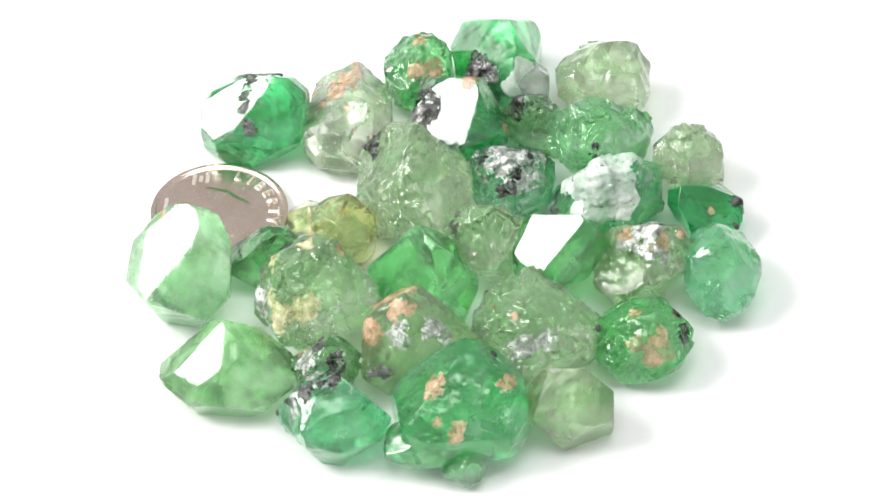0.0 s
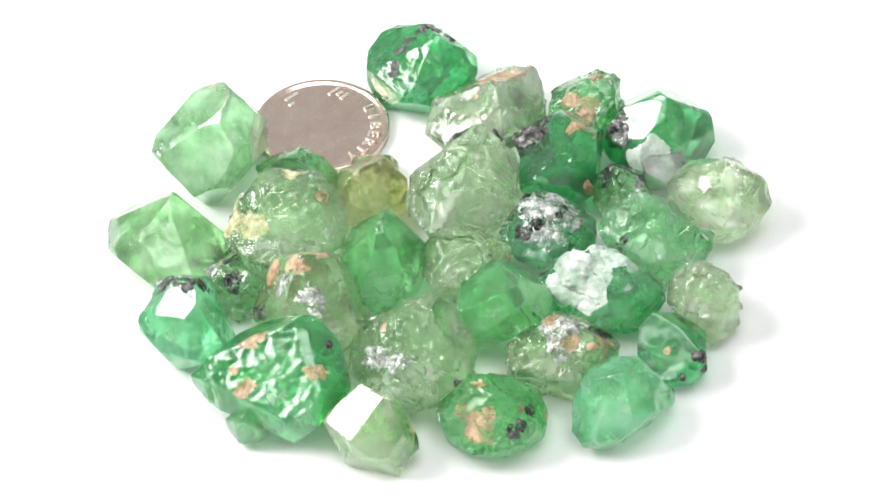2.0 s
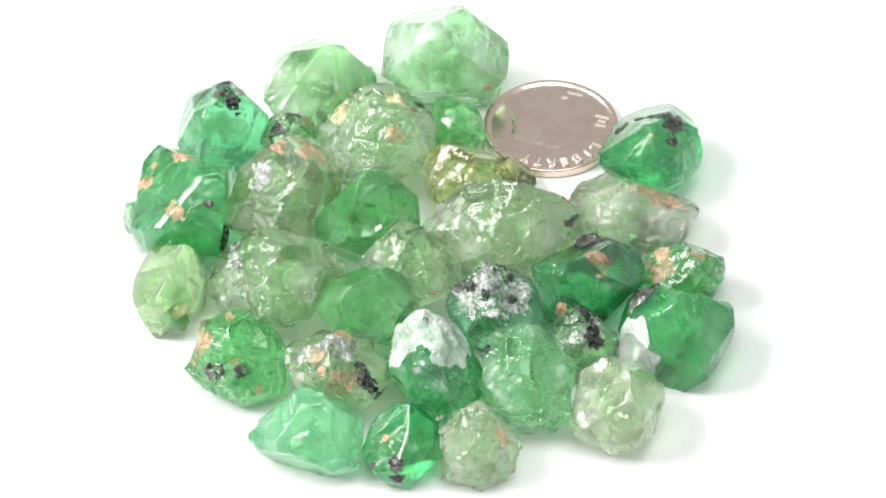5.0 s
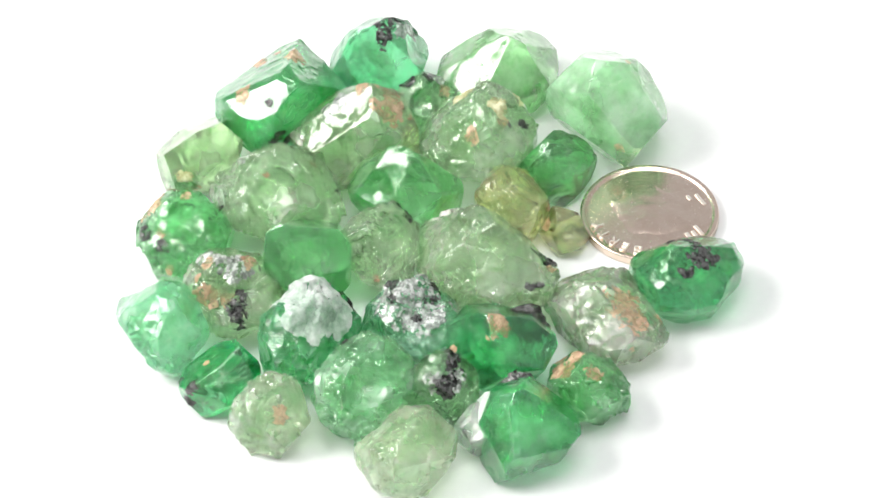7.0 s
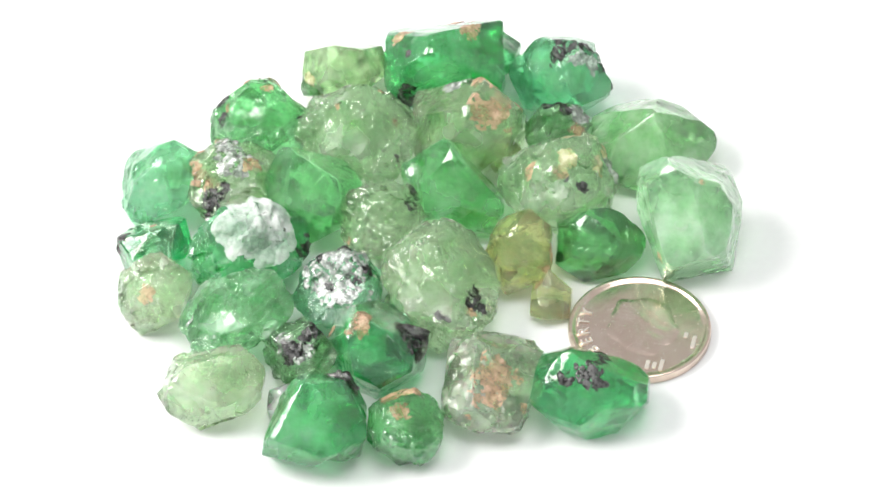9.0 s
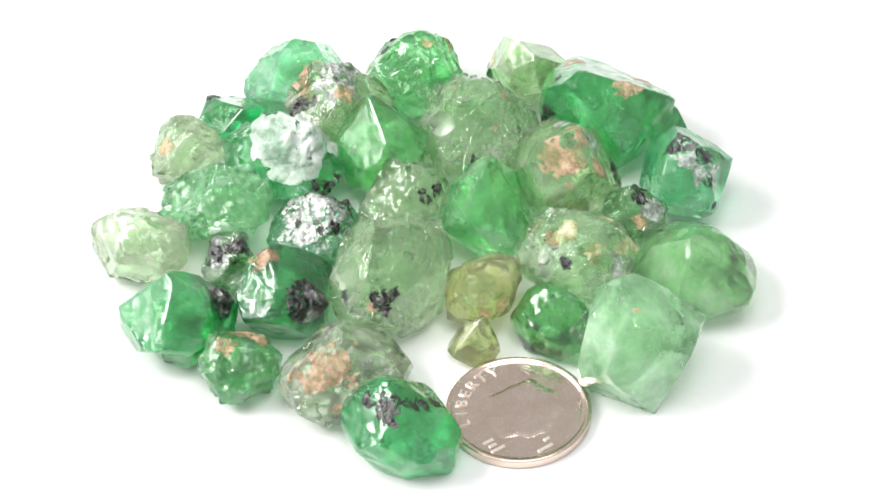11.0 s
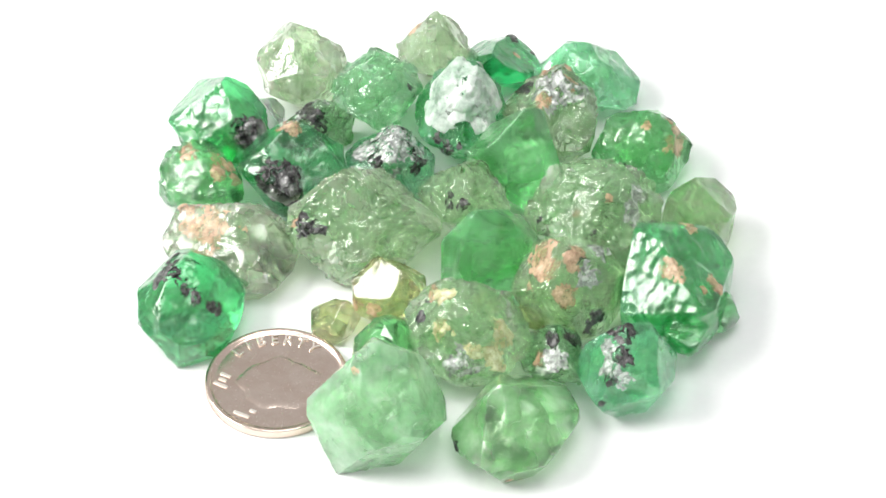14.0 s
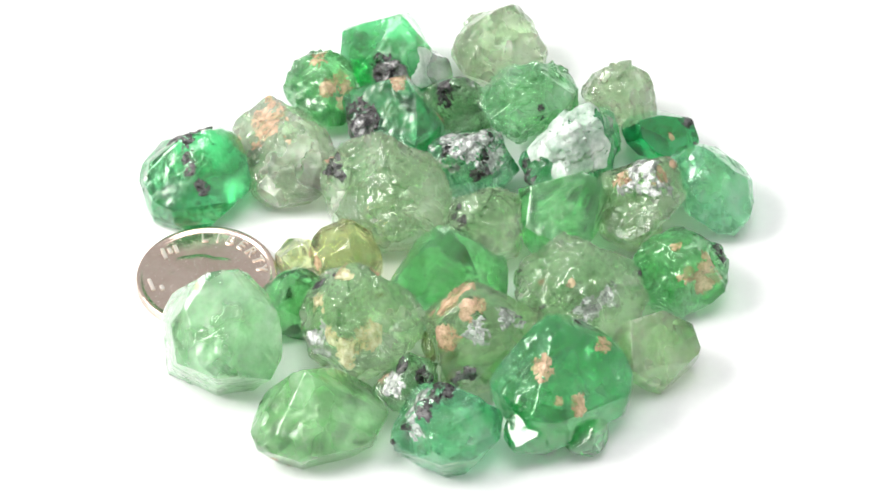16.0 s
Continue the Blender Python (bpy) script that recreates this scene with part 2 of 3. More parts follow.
def gemstone(x, y, z, colour, milk, rough, label, faces, patches=(), buds=()):
    seed = len(TURNING) + 1
    bm = crystal(faces, z, rough, seed)
    owner = {}
    for f in bm.faces:
        c = f.calc_center_median()
        for k, (kind, az, el, size) in enumerate(patches):
            way = facet(az, el)
            along = c.dot(way)
            if along <= 0:
                continue
            wobble = 1.0 + 0.4 * noise.noise(c * 0.5 + Vector((seed, k, 0))) if kind == "w" else 1.0 + 0.8 * noise.noise(c * 0.6 + Vector((seed, k, 0))) + (0.45 if kind in "gm" else 0.35) * noise.noise(c * 1.8) + 0.3 * noise.noise(c * 4.0)
            if (c - way * along).length < size * (0.65 if kind in "yg" else 0.8) * wobble:
                owner.setdefault(k, []).append(f)
                break
    veils = []
    rnd = random.Random(seed)
    reach = min(d for _, _, d in faces)
    for _ in range(8):
        sheet = bmesh.new()
        size, bend = reach * rnd.uniform(0.3, 1.05), rnd.uniform(0.05, 0.2)
        spin = pose(rnd.uniform(-0.35, 0.35) * reach, rnd.uniform(-0.35, 0.35) * reach, rnd.uniform(-0.2, 0.3) * reach, rnd.uniform(0, 180), rnd.uniform(0, 180), 0)
        mid = sheet.verts.new((0, 0, 0))
        rings = []
        for s in (0.33, 0.66, 1.0):
            ring = []
            for i in range(14):
                a = math.tau * i / 14
                r = s * size * 0.62 * (1 + 0.35 * noise.noise(Vector((math.cos(a) * 1.5, math.sin(a) * 1.5, seed + size))))
                ring.append(sheet.verts.new((r * math.cos(a), r * math.sin(a), bend * r * r * 0.25 + 0.25 * noise.noise(Vector((r * math.cos(a), r * math.sin(a), size * 9))))))
            rings.append(ring)
        for i in range(14):
            j = (i + 1) % 14
            sheet.faces.new((mid, rings[0][i], rings[0][j]))
            for p, q in zip(rings, rings[1:]):
                sheet.faces.new((p[i], q[i], q[j], p[j]))
        bmesh.ops.transform(sheet, matrix=Matrix.Diagonal((0.001, 0.001, 0.001, 1)) @ spin, verts=sheet.verts[:])
        veils.append(sheet)
    crusts = []
    for k, fs in sorted(owner.items()):
        left = set(fs)
        for start in fs:
            if start not in left:
                continue
            left.discard(start)
            piece, front = [start], [start]
            while front:
                f = front.pop()
                for e in f.edges:
                    for g in e.link_faces:
                        if g in left:
                            left.discard(g)
                            piece.append(g)
                            front.append(g)
            if len(piece) > 7:
                crusts.append((patches[k][0], patch_mesh(bm, piece, seed + k, *{"w": (0.10, 0.08), "g": (0.14, 0.2)}.get(patches[k][0], (0.07, 0.05)))))
    bmesh.ops.scale(bm, vec=(0.001, 0.001, 0.001), verts=bm.verts[:])
    ob = new("gemstone", mesh_of("gemstone", bm, gem("gem_" + colour, COLOURS[colour], milk, rough)))
    for kind, shell in crusts:
        name, material = CRUST[kind]
        part(name, shell, material, ob)
    for bx, by, bz, size, tone, *drawn in buds:
        rnd = random.Random(seed + 5)
        size = size * 0.9
        sides = [(k * 60 + rnd.uniform(-14, 14), rnd.uniform(-10, 14), size * rnd.uniform(0.8, 1.0)) for k in range(6)]
        sides += [(k * 90 + rnd.uniform(0, 50), rnd.uniform(32, 55), size * rnd.uniform(0.78, 0.95)) for k in range(4)] + [(rnd.uniform(0, 360), 82, size * 0.85)]
        sides += [(k * 72 + rnd.uniform(0, 40), -42, size * rnd.uniform(0.85, 1.0)) for k in range(5)]
        bud = crystal(sides, min(size * 0.9, z + bz), {"chalk": 0.10, "graphite": 0.24}.get(tone, 0.13), seed + 50)
        az, stretch = drawn or (0.0, 1.0)
        along = Matrix.Rotation(radians(az), 4, "Z")
        bmesh.ops.transform(bud, matrix=along @ Matrix.Diagonal((0.001 * stretch, 0.001, 0.001, 1)) @ along.inverted(), verts=bud.verts[:])
        if tone == "chalk":
            stuff, says = gem("gem_frosted", COLOURS["frost"], 0.85, 0.13), "frosty white lump grown on the stone"
        elif tone == "graphite":
            stuff, says = CRUST["lump"][1], "dark metallic graphite lump"
        else:
            stuff, says = gem("gem_side_" + tone, COLOURS[tone], 0.3, 0.10), "smaller crystal grown on the side"
        grown = part("side_crystal" if tone in COLOURS else "lump", bud, stuff, ob, says)
        grown.location = (bx * 0.00088, by * 0.00088, bz * 0.001)
    for sheet in veils:
        part("inner_crack", sheet, VEIL, ob, "glittering crack inside the stone")
    about_axis(ob, x * 0.001, y * 0.001, z * 0.001)
    return tagged(ob, label, "gemstone", group="rough gemstones in the pile")


gemstone(-22.7, 23.4, 4.4, "emerald", 0.16, 0.11, "dark emerald green rough gemstone with black flecks beside the coin",
         [(-178, 3, 7.4), (89, 48, 5.4), (39, 33, 7), (-138, 1, 7.3), (131, 49, 5.6), (80, 35, 5.7), (-7, -47, 5.4), (-60, -34, 6), (45, -32, 6), (-10, -1, 6.9), (-99, 45, 4.4), (-61, 44, 5.4), (74, -33, 5.9), (-101, -2, 6.8), (-13, 44, 6.5), (114, -26, 5.8), (-137, -30, 7.5), (117, 4, 6.2), (149, -25, 6.3), (-132, 54, 4.3), (-10, -1, 6.3), (-105, 0, 6.2)],
         [("g", -103, 24, 1.4), ("g", 179, 76, 1.1), ("g", -177, 69, 1.5), ("g", -128, 54, 1.4), ("g", 95, 66, 2.6), ("g", 52, 50, 1.3), ("g", 128, 46, 1.2)])
gemstone(-10.9, 23.3, 4, "smoke", 0.5, 0.18, "clear grey-green rough gemstone with a chipped crust",
         [(-179, 2, 6), (0, -1, 5.9), (26, 25, 6.5), (-153, -24, 7.1), (-27, -27, 7), (81, 2, 8.1), (-137, 46, 5.7), (-99, 45, 5.7), (30, 2, 7), (-61, 44, 6.1), (-13, 45, 6.1), (-65, -2, 8.8), (23, 46, 5.3), (7, -41, 5.6), (62, -41, 6.3), (101, -41, 6.5), (168, -41, 5.4), (-102, -41, 7.4), (-46, -41, 6.6), (-92, 53, 4.9), (161, 55, 3.4), (170, 1, 5.3), (-47, 32, 6.9)],
         [("t", 76, 6, 0.6), ("t", 137, 1, 0.7), ("t", 104, 42, 3.4)])
gemstone(-1.4, 31.9, 4, "leaf", 0.3, 0.22, "small leaf green gemstone with sandy brown crust",
         [(180, 1, 4.9), (89, 49, 5.1), (37, 34, 5.2), (-140, 0, 4.6), (81, 2, 5.2), (-48, -1, 4.9), (132, 2, 5), (-137, 45, 3.8), (-84, 30, 4.8), (-8, 1, 4.3), (31, 2, 4.3), (65, -26, 4.5), (-139, -34, 5), (4, -41, 4.6), (44, -41, 4.3), (121, -41, 4.6), (168, -41, 4.4), (-100, -41, 5.1), (-76, -41, 5.1), (-53, 52, 3.4), (162, 55, 3.6)],
         [("t", -95, 46, 1.4), ("t", -50, 34, 1.8), ("t", 84, 65, 1.3), ("t", -49, 34, 1.4), ("t", -81, 9, 1.1)],
         [(-2.2, 3.1, -0.9, 2.5, "aqua")])
gemstone(9.2, 33, 4.6, "jade", 0.45, 0.1, "bright green broken crystal with a white side and dark crust",
         [(89, 49, 5.7), (80, 2, 7.0), (173, 46, 5.2), (-82, 28, 5.5), (-7, 2, 5), (-37, 26, 4.9), (-159, 24, 5.4), (-2, 31, 4.9), (80, -41, 5.9), (133, -41, 5), (172, -41, 4.9), (-122, -41, 5.8), (-55, -41, 5.6), (-94, 52, 5.1)],
         [("g", -132, 21, 1.8), ("g", -133, 33, 2.2), ("g", -138, 28, 1.5), ("g", -140, 35, 1.1), ("w", -37, -10, 2.4), ("w", -59, 12, 3.2)],
         [(4.4, -3.6, -1.5, 3.4, "chalk"), (-2.6, -4.8, 1.2, 2.1, "graphite"), (-3.6, 1.5, -0.6, 3.6, "jade", 100.0, 1.3)])
gemstone(3.8, 20.8, 5.1, "emerald", 0.2, 0.12, "deep green faceted crystal with thick graphite crust",
         [(89, 48, 5.9), (-139, 0, 5.8), (173, 46, 5.8), (-1, -35, 5.8), (171, 0, 5.8), (134, -31, 5.3), (31, 2, 5.2), (-61, 45, 5.8), (-2, 30, 5.3), (64, -26, 5.2), (-65, -2, 6.2), (-102, -33, 6.2), (-168, -41, 6.3), (-134, 53, 4.2), (-57, -3, 6.2), (-139, 0, 5.4), (31, 2, 4.8)],
         [("g", 171, 29, 3.2), ("g", -173, 19, 2.8), ("g", 164, 26, 2.1), ("t", 54, 66, 2), ("t", -19, 2, 1)],
         [(-4.6, -0.6, 1.2, 2.6, "graphite")])
gemstone(22.9, 29, 4.9, "pale", 0.4, 0.16, "pale grey-green rounded gemstone",
         [(178, 0, 6.5), (89, 49, 5), (-91, -48, 4.7), (131, 47, 4.9), (-177, 31, 5.7), (-99, -1, 5.6), (81, 2, 5.1), (-130, 26, 5.7), (-46, 1, 5.9), (133, 0, 5.9), (-9, -28, 5.9), (32, -28, 6.1), (-8, 35, 4.7), (167, -47, 5), (118, -31, 5.3), (-140, -36, 5.6), (-19, -41, 5.8), (44, -41, 5.7), (123, -41, 5.2), (-54, 53, 3.4), (162, 53, 4.8), (-75, 25, 4.5)],
         [("g", 142, -43, 0.8), ("g", 150, -21, 0.6)])
gemstone(21.9, 17.7, 5.3, "mint", 0.4, 0.26, "light mint green rough gemstone with a wrinkled surface",
         [(89, 48, 4.6), (132, 38, 5.4), (178, 34, 6.6), (82, 36, 4.5), (-97, -35, 4.7), (-98, 0, 5.9), (-45, 1, 5.7), (-17, -23, 6), (105, -25, 5.3), (-99, 45, 5.9), (-149, 30, 6.5), (32, -29, 6.5), (-61, 46, 4.9), (-8, 36, 5.3), (-13, 48, 4.8), (167, -47, 4.8), (-108, 86, 5.9), (-177, -41, 5.2), (-130, -41, 5.2), (105, -25, 5.2), (-96, -36, 4.4), (167, -47, 3.9)],
         [("g", -104, 17, 0.8), ("g", -99, 29, 0.6)])
gemstone(33.3, 14.3, 4.3, "pale", 0.35, 0.26, "small pale green rough gemstone with rusty spots",
         [(177, -1, 4.6), (89, 47, 3.9), (141, 32, 4.2), (38, 2, 3.8), (70, 29, 3.8), (-137, 44, 4.8), (-2, -31, 4.7), (-5, 4, 4.3), (-41, 32, 4.2), (-118, 25, 4.4), (167, -48, 3.9), (-65, 32, 4.2), (115, -31, 4.4), (-67, 0, 4.6), (23, 49, 4.4), (-108, -37, 3.8), (65, 83, 4.8), (55, -41, 5.1), (-161, -41, 3.8)],
         [("t", 95, 45, 1), ("t", 82, 47, 1.1), ("t", 91, 36, 1.1)])
gemstone(10.3, 10.9, 4.5, "teal", 0.3, 0.22, "green gemstone coated with silvery flakes",
         [(131, 47, 4.9), (173, 46, 5), (-58, -32, 5.2), (133, 0, 5.9), (43, -44, 4.6), (-5, -32, 5.5), (92, -33, 5.1), (-7, 2, 5.7), (172, -1, 5.4), (-99, 45, 4.8), (-153, 29, 5), (-61, 46, 4.4), (-106, 35, 5), (-13, 47, 4.5), (40, 35, 4.7), (-157, -46, 4.8), (157, -35, 5.2), (-110, -36, 5.3), (-11, -41, 5.4), (76, 54, 3.3), (123, 3, 5.5), (179, 0, 5.2)],
         [("g", -84, 49, 1.3), ("g", -26, 62, 0.9), ("g", 152, 65, 0.6), ("g", 72, 49, 0.8), ("g", 161, 46, 0.8), ("g", -97, 30, 1.4), ("g", -107, 21, 1.1), ("g", -177, 44, 1.3), ("m", -71, 52, 3.5), ("m", 23, 59, 3.2), ("m", 115, 50, 3.2), ("m", -65, 72, 3.5), ("m", -163, 63, 3.2)])
gemstone(22.9, 6.1, 5.3, "jade", 0.5, 0.26, "green gemstone with a chalky white crust",
         [(-91, -46, 5.4), (-48, -36, 4.7), (131, 46, 4.9), (176, 35, 6.1), (84, 36, 5), (-97, 1, 5.9), (-134, 31, 6.7), (120, 31, 4.4), (-80, 31, 5), (-6, 3, 6.1), (33, -30, 7.1), (119, -46, 4.8), (-137, -33, 6), (23, 48, 6.2), (-34, 31, 5.8), (-121, 89, 5.9), (80, -41, 6), (143, -41, 5.6), (170, -41, 6.2), (84, 36, 4.7)],
         [("g", -172, -11, 1.1), ("g", 177, 3, 1.1), ("g", -170, -2, 1.1), ("g", -158, 3, 0.6), ("w", -115, 43, 4.9), ("w", -90, 57, 4.2), ("w", -81, 69, 2.8), ("w", 78, 76, 3.9), ("w", 149, 57, 3.9), ("w", 171, 42, 4.2), ("w", 171, 42, 3.5)],
         [(-0.6, -0.6, 2.6, 2.9, "chalk", 15.0, 2.0)])
gemstone(35.2, 5, 3.9, "deep", 0.2, 0.06, "small deep green faceted crystal",
         [(-4, 2, 4.6), (-41, -31, 4.4), (39, 2, 4.2), (131, 45, 4.5), (-175, 28, 5), (4, -28, 4.7), (-97, 0, 4.3), (-148, -3, 4.4), (68, -29, 4.5), (167, -48, 3.1), (120, -35, 3.8), (-144, -38, 3.6), (103, -41, 4), (-53, 55, 1.8), (40, 56, 2.8), (78, 55, 3)],
         [("g", -35, -10, 0.6), ("g", 11, -6, 1.3), ("g", 8, 10, 1.3), ("t", -80, 36, 0.5)])
gemstone(36.1, -6.1, 4.4, "aqua", 0.45, 0.14, "bright mint green smooth gemstone with a pointed end",
         [(150, 24, 5.6), (24, 28, 4.7), (131, 44, 5.2), (173, 43, 5.2), (-49, -33, 6.1), (35, -34, 6.1), (-6, -28, 4.1), (-40, 34, 5), (-153, 28, 5.4), (-61, 48, 4.5), (-111, 33, 4.8), (-13, 49, 4.3), (167, -48, 3.4), (131, -41, 4.5), (-156, -42, 4.5), (23, 49, 4.4), (74, 35, 4.9), (-139, 78, 5.1), (-135, -41, 5.7), (177, -2, 4.5)],
         [])
gemstone(26, -5.7, 5.5, "olive", 0.28, 0.24, "clear green gemstone with rust and silvery crust",
         [(-3, 2, 6.3), (89, 46, 4.4), (141, 31, 5.1), (34, 33, 6.8), (-96, 2, 6.6), (-7, -43, 5.3), (-59, -29, 4.7), (45, -30, 6.3), (135, -2, 5.9), (174, -2, 5.6), (-36, 30, 5.5), (119, -47, 5.6), (73, -34, 6.2), (-13, 49, 6.2), (-142, -35, 6.2), (-68, 1, 5.7), (101, -41, 5.9), (170, -41, 5.7), (-114, -41, 6.3), (-137, 53, 3.9), (-3, 2, 5.6), (-59, -29, 4.2), (173, 44, 4)],
         [("t", 0, 42, 0.7), ("t", 17, 21, 1.5), ("t", 20, 25, 1.8), ("t", 24, 25, 1.4), ("t", -25, 56, 1.3), ("t", 50, 28, 1.1), ("t", 159, 63, 1.3), ("g", 65, 2, 1.5), ("g", 58, 18, 2), ("m", -50, 51, 2), ("m", -16, 71, 1.5), ("m", 123, 82, 2.8)])
gemstone(25.7, -18, 4.3, "grass", 0.18, 0.2, "green gemstone with reddish brown crust",
         [(89, 45, 4.9), (35, 32, 5.2), (131, 44, 4.7), (-49, -43, 5.2), (174, 35, 5.4), (-92, -34, 5.8), (-140, 35, 5.3), (136, -3, 5.7), (-12, -25, 5.5), (30, -30, 6.1), (78, 0, 6.4), (-103, 1, 6), (167, -47, 5.4), (-65, 35, 5.6), (-142, -34, 5.7), (23, 48, 4.8), (-29, 36, 5.1), (-137, 85, 5.6), (108, -41, 5.7), (121, 29, 5.4), (-178, 35, 5.2)],
         [("t", -72, 23, 2.2), ("t", -76, 30, 2), ("t", -59, 40, 1.4), ("t", 39, -2, 0.7), ("t", -101, 38, 1.3), ("t", -128, 74, 1), ("t", 15, 37, 1), ("g", -24, 18, 1.1), ("g", -10, 20, 1.3), ("g", 25, 23, 1.3)])
gemstone(15.6, -4.6, 5.8, "leaf", 0.25, 0.06, "clear green faceted crystal in the pile",
         [(89, 46, 4.9), (37, 34, 5.7), (-139, 1, 5.5), (-7, -44, 4.4), (-54, -32, 4.8), (41, -34, 5.4), (-44, 2, 5.2), (135, -1, 5.9), (-85, 35, 5), (174, 32, 5.4), (171, -34, 5.1), (78, 1, 5.4), (134, -41, 5.4), (-136, 53, 4.4), (-7, -44, 3.6), (160, -1, 5), (-103, 0, 5.9)],
         [])
gemstone(-2.2, 8.7, 5.6, "celery", 0.35, 0.22, "large pale green gemstone in the middle of the pile",
         [(-180, 2, 7.4), (-1, 0, 7.7), (-138, 1, 7.8), (41, 0, 7.4), (-49, -46, 7.1), (-104, -30, 7.5), (-7, -45, 6.7), (-141, 37, 6.5), (127, 37, 8.3), (43, -45, 6.6), (-180, 37, 5.5), (-99, 46, 7.1), (133, -32, 8.2), (79, 2, 8.2), (39, 35, 6.3), (73, 36, 7.4), (-25, 34, 7.4), (156, -33, 7.9), (-177, -41, 8), (-51, 53, 6.5), (133, -32, 8), (41, 0, 7), (-1, 0, 7.1), (-28, 32, 6.9), (-138, 1, 7.2)],
         [("g", 135, 14, 1.4), ("g", 127, 23, 1.1), ("g", 138, 16, 1.8), ("g", 99, 15, 0.7), ("g", 105, 14, 0.6), ("t", 127, 15, 0.8)])
gemstone(6.8, -1.5, 5.6, "celery", 0.22, 0.24, "small clear green crystal with a dark spot",
         [(89, 46, 4), (142, 32, 4.7), (35, 32, 4.5), (-180, 35, 5.2), (-7, -45, 4.4), (40, -35, 5.4), (-45, 2, 5), (134, -1, 5.1), (-7, 2, 4.9), (-150, -1, 5.7), (-61, 47, 4.5), (119, -46, 4.9), (-107, 36, 4.8), (167, -46, 4.2), (-157, -46, 4), (152, -32, 4.5), (-106, -33, 4.7), (-137, 89, 5.2), (-14, -41, 4.4), (-20, 1, 4.3), (152, -32, 3.8), (-150, -1, 5.1)],
         [("g", -160, 42, 1.1), ("g", 177, 36, 1.1), ("g", -164, 34, 1.1), ("g", 174, 47, 0.7), ("t", 52, -7, 0.7)])
gemstone(-1.2, -8, 5.3, "leaf", 0.3, 0.1, "light green crystal with one sharp ridge",
         [(-91, -45, 5.5), (140, 34, 5.6), (-6, -32, 5.8), (94, -34, 5.4), (-47, 35, 5.9), (-150, 33, 4.4), (30, 1, 5.4), (-123, 26, 4.2), (-179, -26, 6.8), (114, 1, 5.8), (23, 46, 5.8), (77, 32, 5.4), (51, -41, 4.9), (30, 1, 5)],
         [])
gemstone(12.4, -17.2, 5.3, "sage", 0.3, 0.26, "large grey-green gemstone with a glittering rough skin",
         [(173, 45, 5.7), (-141, 37, 6.1), (128, 34, 6.7), (-51, -33, 7.4), (-92, 39, 5.8), (2, -35, 6.3), (81, -46, 5.9), (36, -35, 6.7), (-61, 48, 5.8), (-13, 38, 6.5), (77, 0, 7.5), (-13, 48, 6), (36, 36, 6), (-157, -46, 6), (157, -36, 6.9), (-112, -35, 7.2), (-174, 82, 6.5), (-4, -41, 6.3), (111, -41, 6.9), (2, -35, 6.1), (77, 0, 7), (-169, 1, 7.2)],
         [("t", -132, 53, 0.8), ("t", 32, 63, 0.6), ("t", 173, 30, 0.6), ("g", -7, 4, 0.6), ("g", -160, 14, 0.7), ("g", 3, -9, 0.6), ("g", 139, 7, 0.8), ("m", -76, 32, 1.7), ("m", -106, 23, 1.8)])
gemstone(16.5, -29.7, 4.5, "lime", 0.35, 0.08, "yellowish green prism-shaped crystal with a brown foot",
         [(-2, 1, 5.2), (89, 44, 4.5), (-176, 32, 5.1), (-94, 3, 4.3), (85, -3, 4.2), (114, 23, 4.5), (-65, -23, 4.3), (55, -28, 4.3), (-61, 49, 3.7), (44, 30, 4.4), (-137, -29, 4.6), (148, -33, 4.2), (179, -41, 4.4), (-94, 55, 3.7)],
         [("t", 45, -34, 1.3), ("y", 36, 0, 1.3), ("y", 11, -44, 1)],
         [(4, 2.1, -1.3, 2, "moss")])
gemstone(2.5, -31.7, 6.1, "jade", 0.28, 0.12, "large bright green crystal cluster with brown veins",
         [(9, 0, 8.5), (189, 2, 7.2), (99, 0, 5.6), (279, 4, 6.4), (-72, 54, 4.6), (170, 52, 5.6), (0, 89, 6.9), (20, 50, 7.6), (54, 8, 8.6), (144, 4, 8.3), (234, -6, 8.2), (324, 0, 8.7), (9, -42, 7.2), (99, -42, 6.2), (189, -42, 6.8), (279, -42, 6.6)],
         [("t", -175, 62, 1.4), ("t", -89, 14, 1), ("t", -178, 63, 1), ("t", -84, 25, 1), ("t", -158, 62, 1.7), ("t", -176, 57, 1.4), ("t", 8, 34, 1.5), ("t", -116, 30, 0.8), ("t", -162, 71, 0.7), ("g", -56, -37, 1), ("g", -59, -25, 1), ("g", 55, -12, 2), ("g", 53, -13, 1.8), ("g", 45, 34, 0.9), ("g", -60, -26, 0.8), ("g", 53, 0, 1.4)],
         [(1.3, -6.3, -3.3, 3.1, "mint"), (6.6, 1.2, -0.8, 3.6, "sea", 99.0, 1.35), (-5.6, -4.4, -1.4, 3.4, "jade", 9.0, 1.2)])
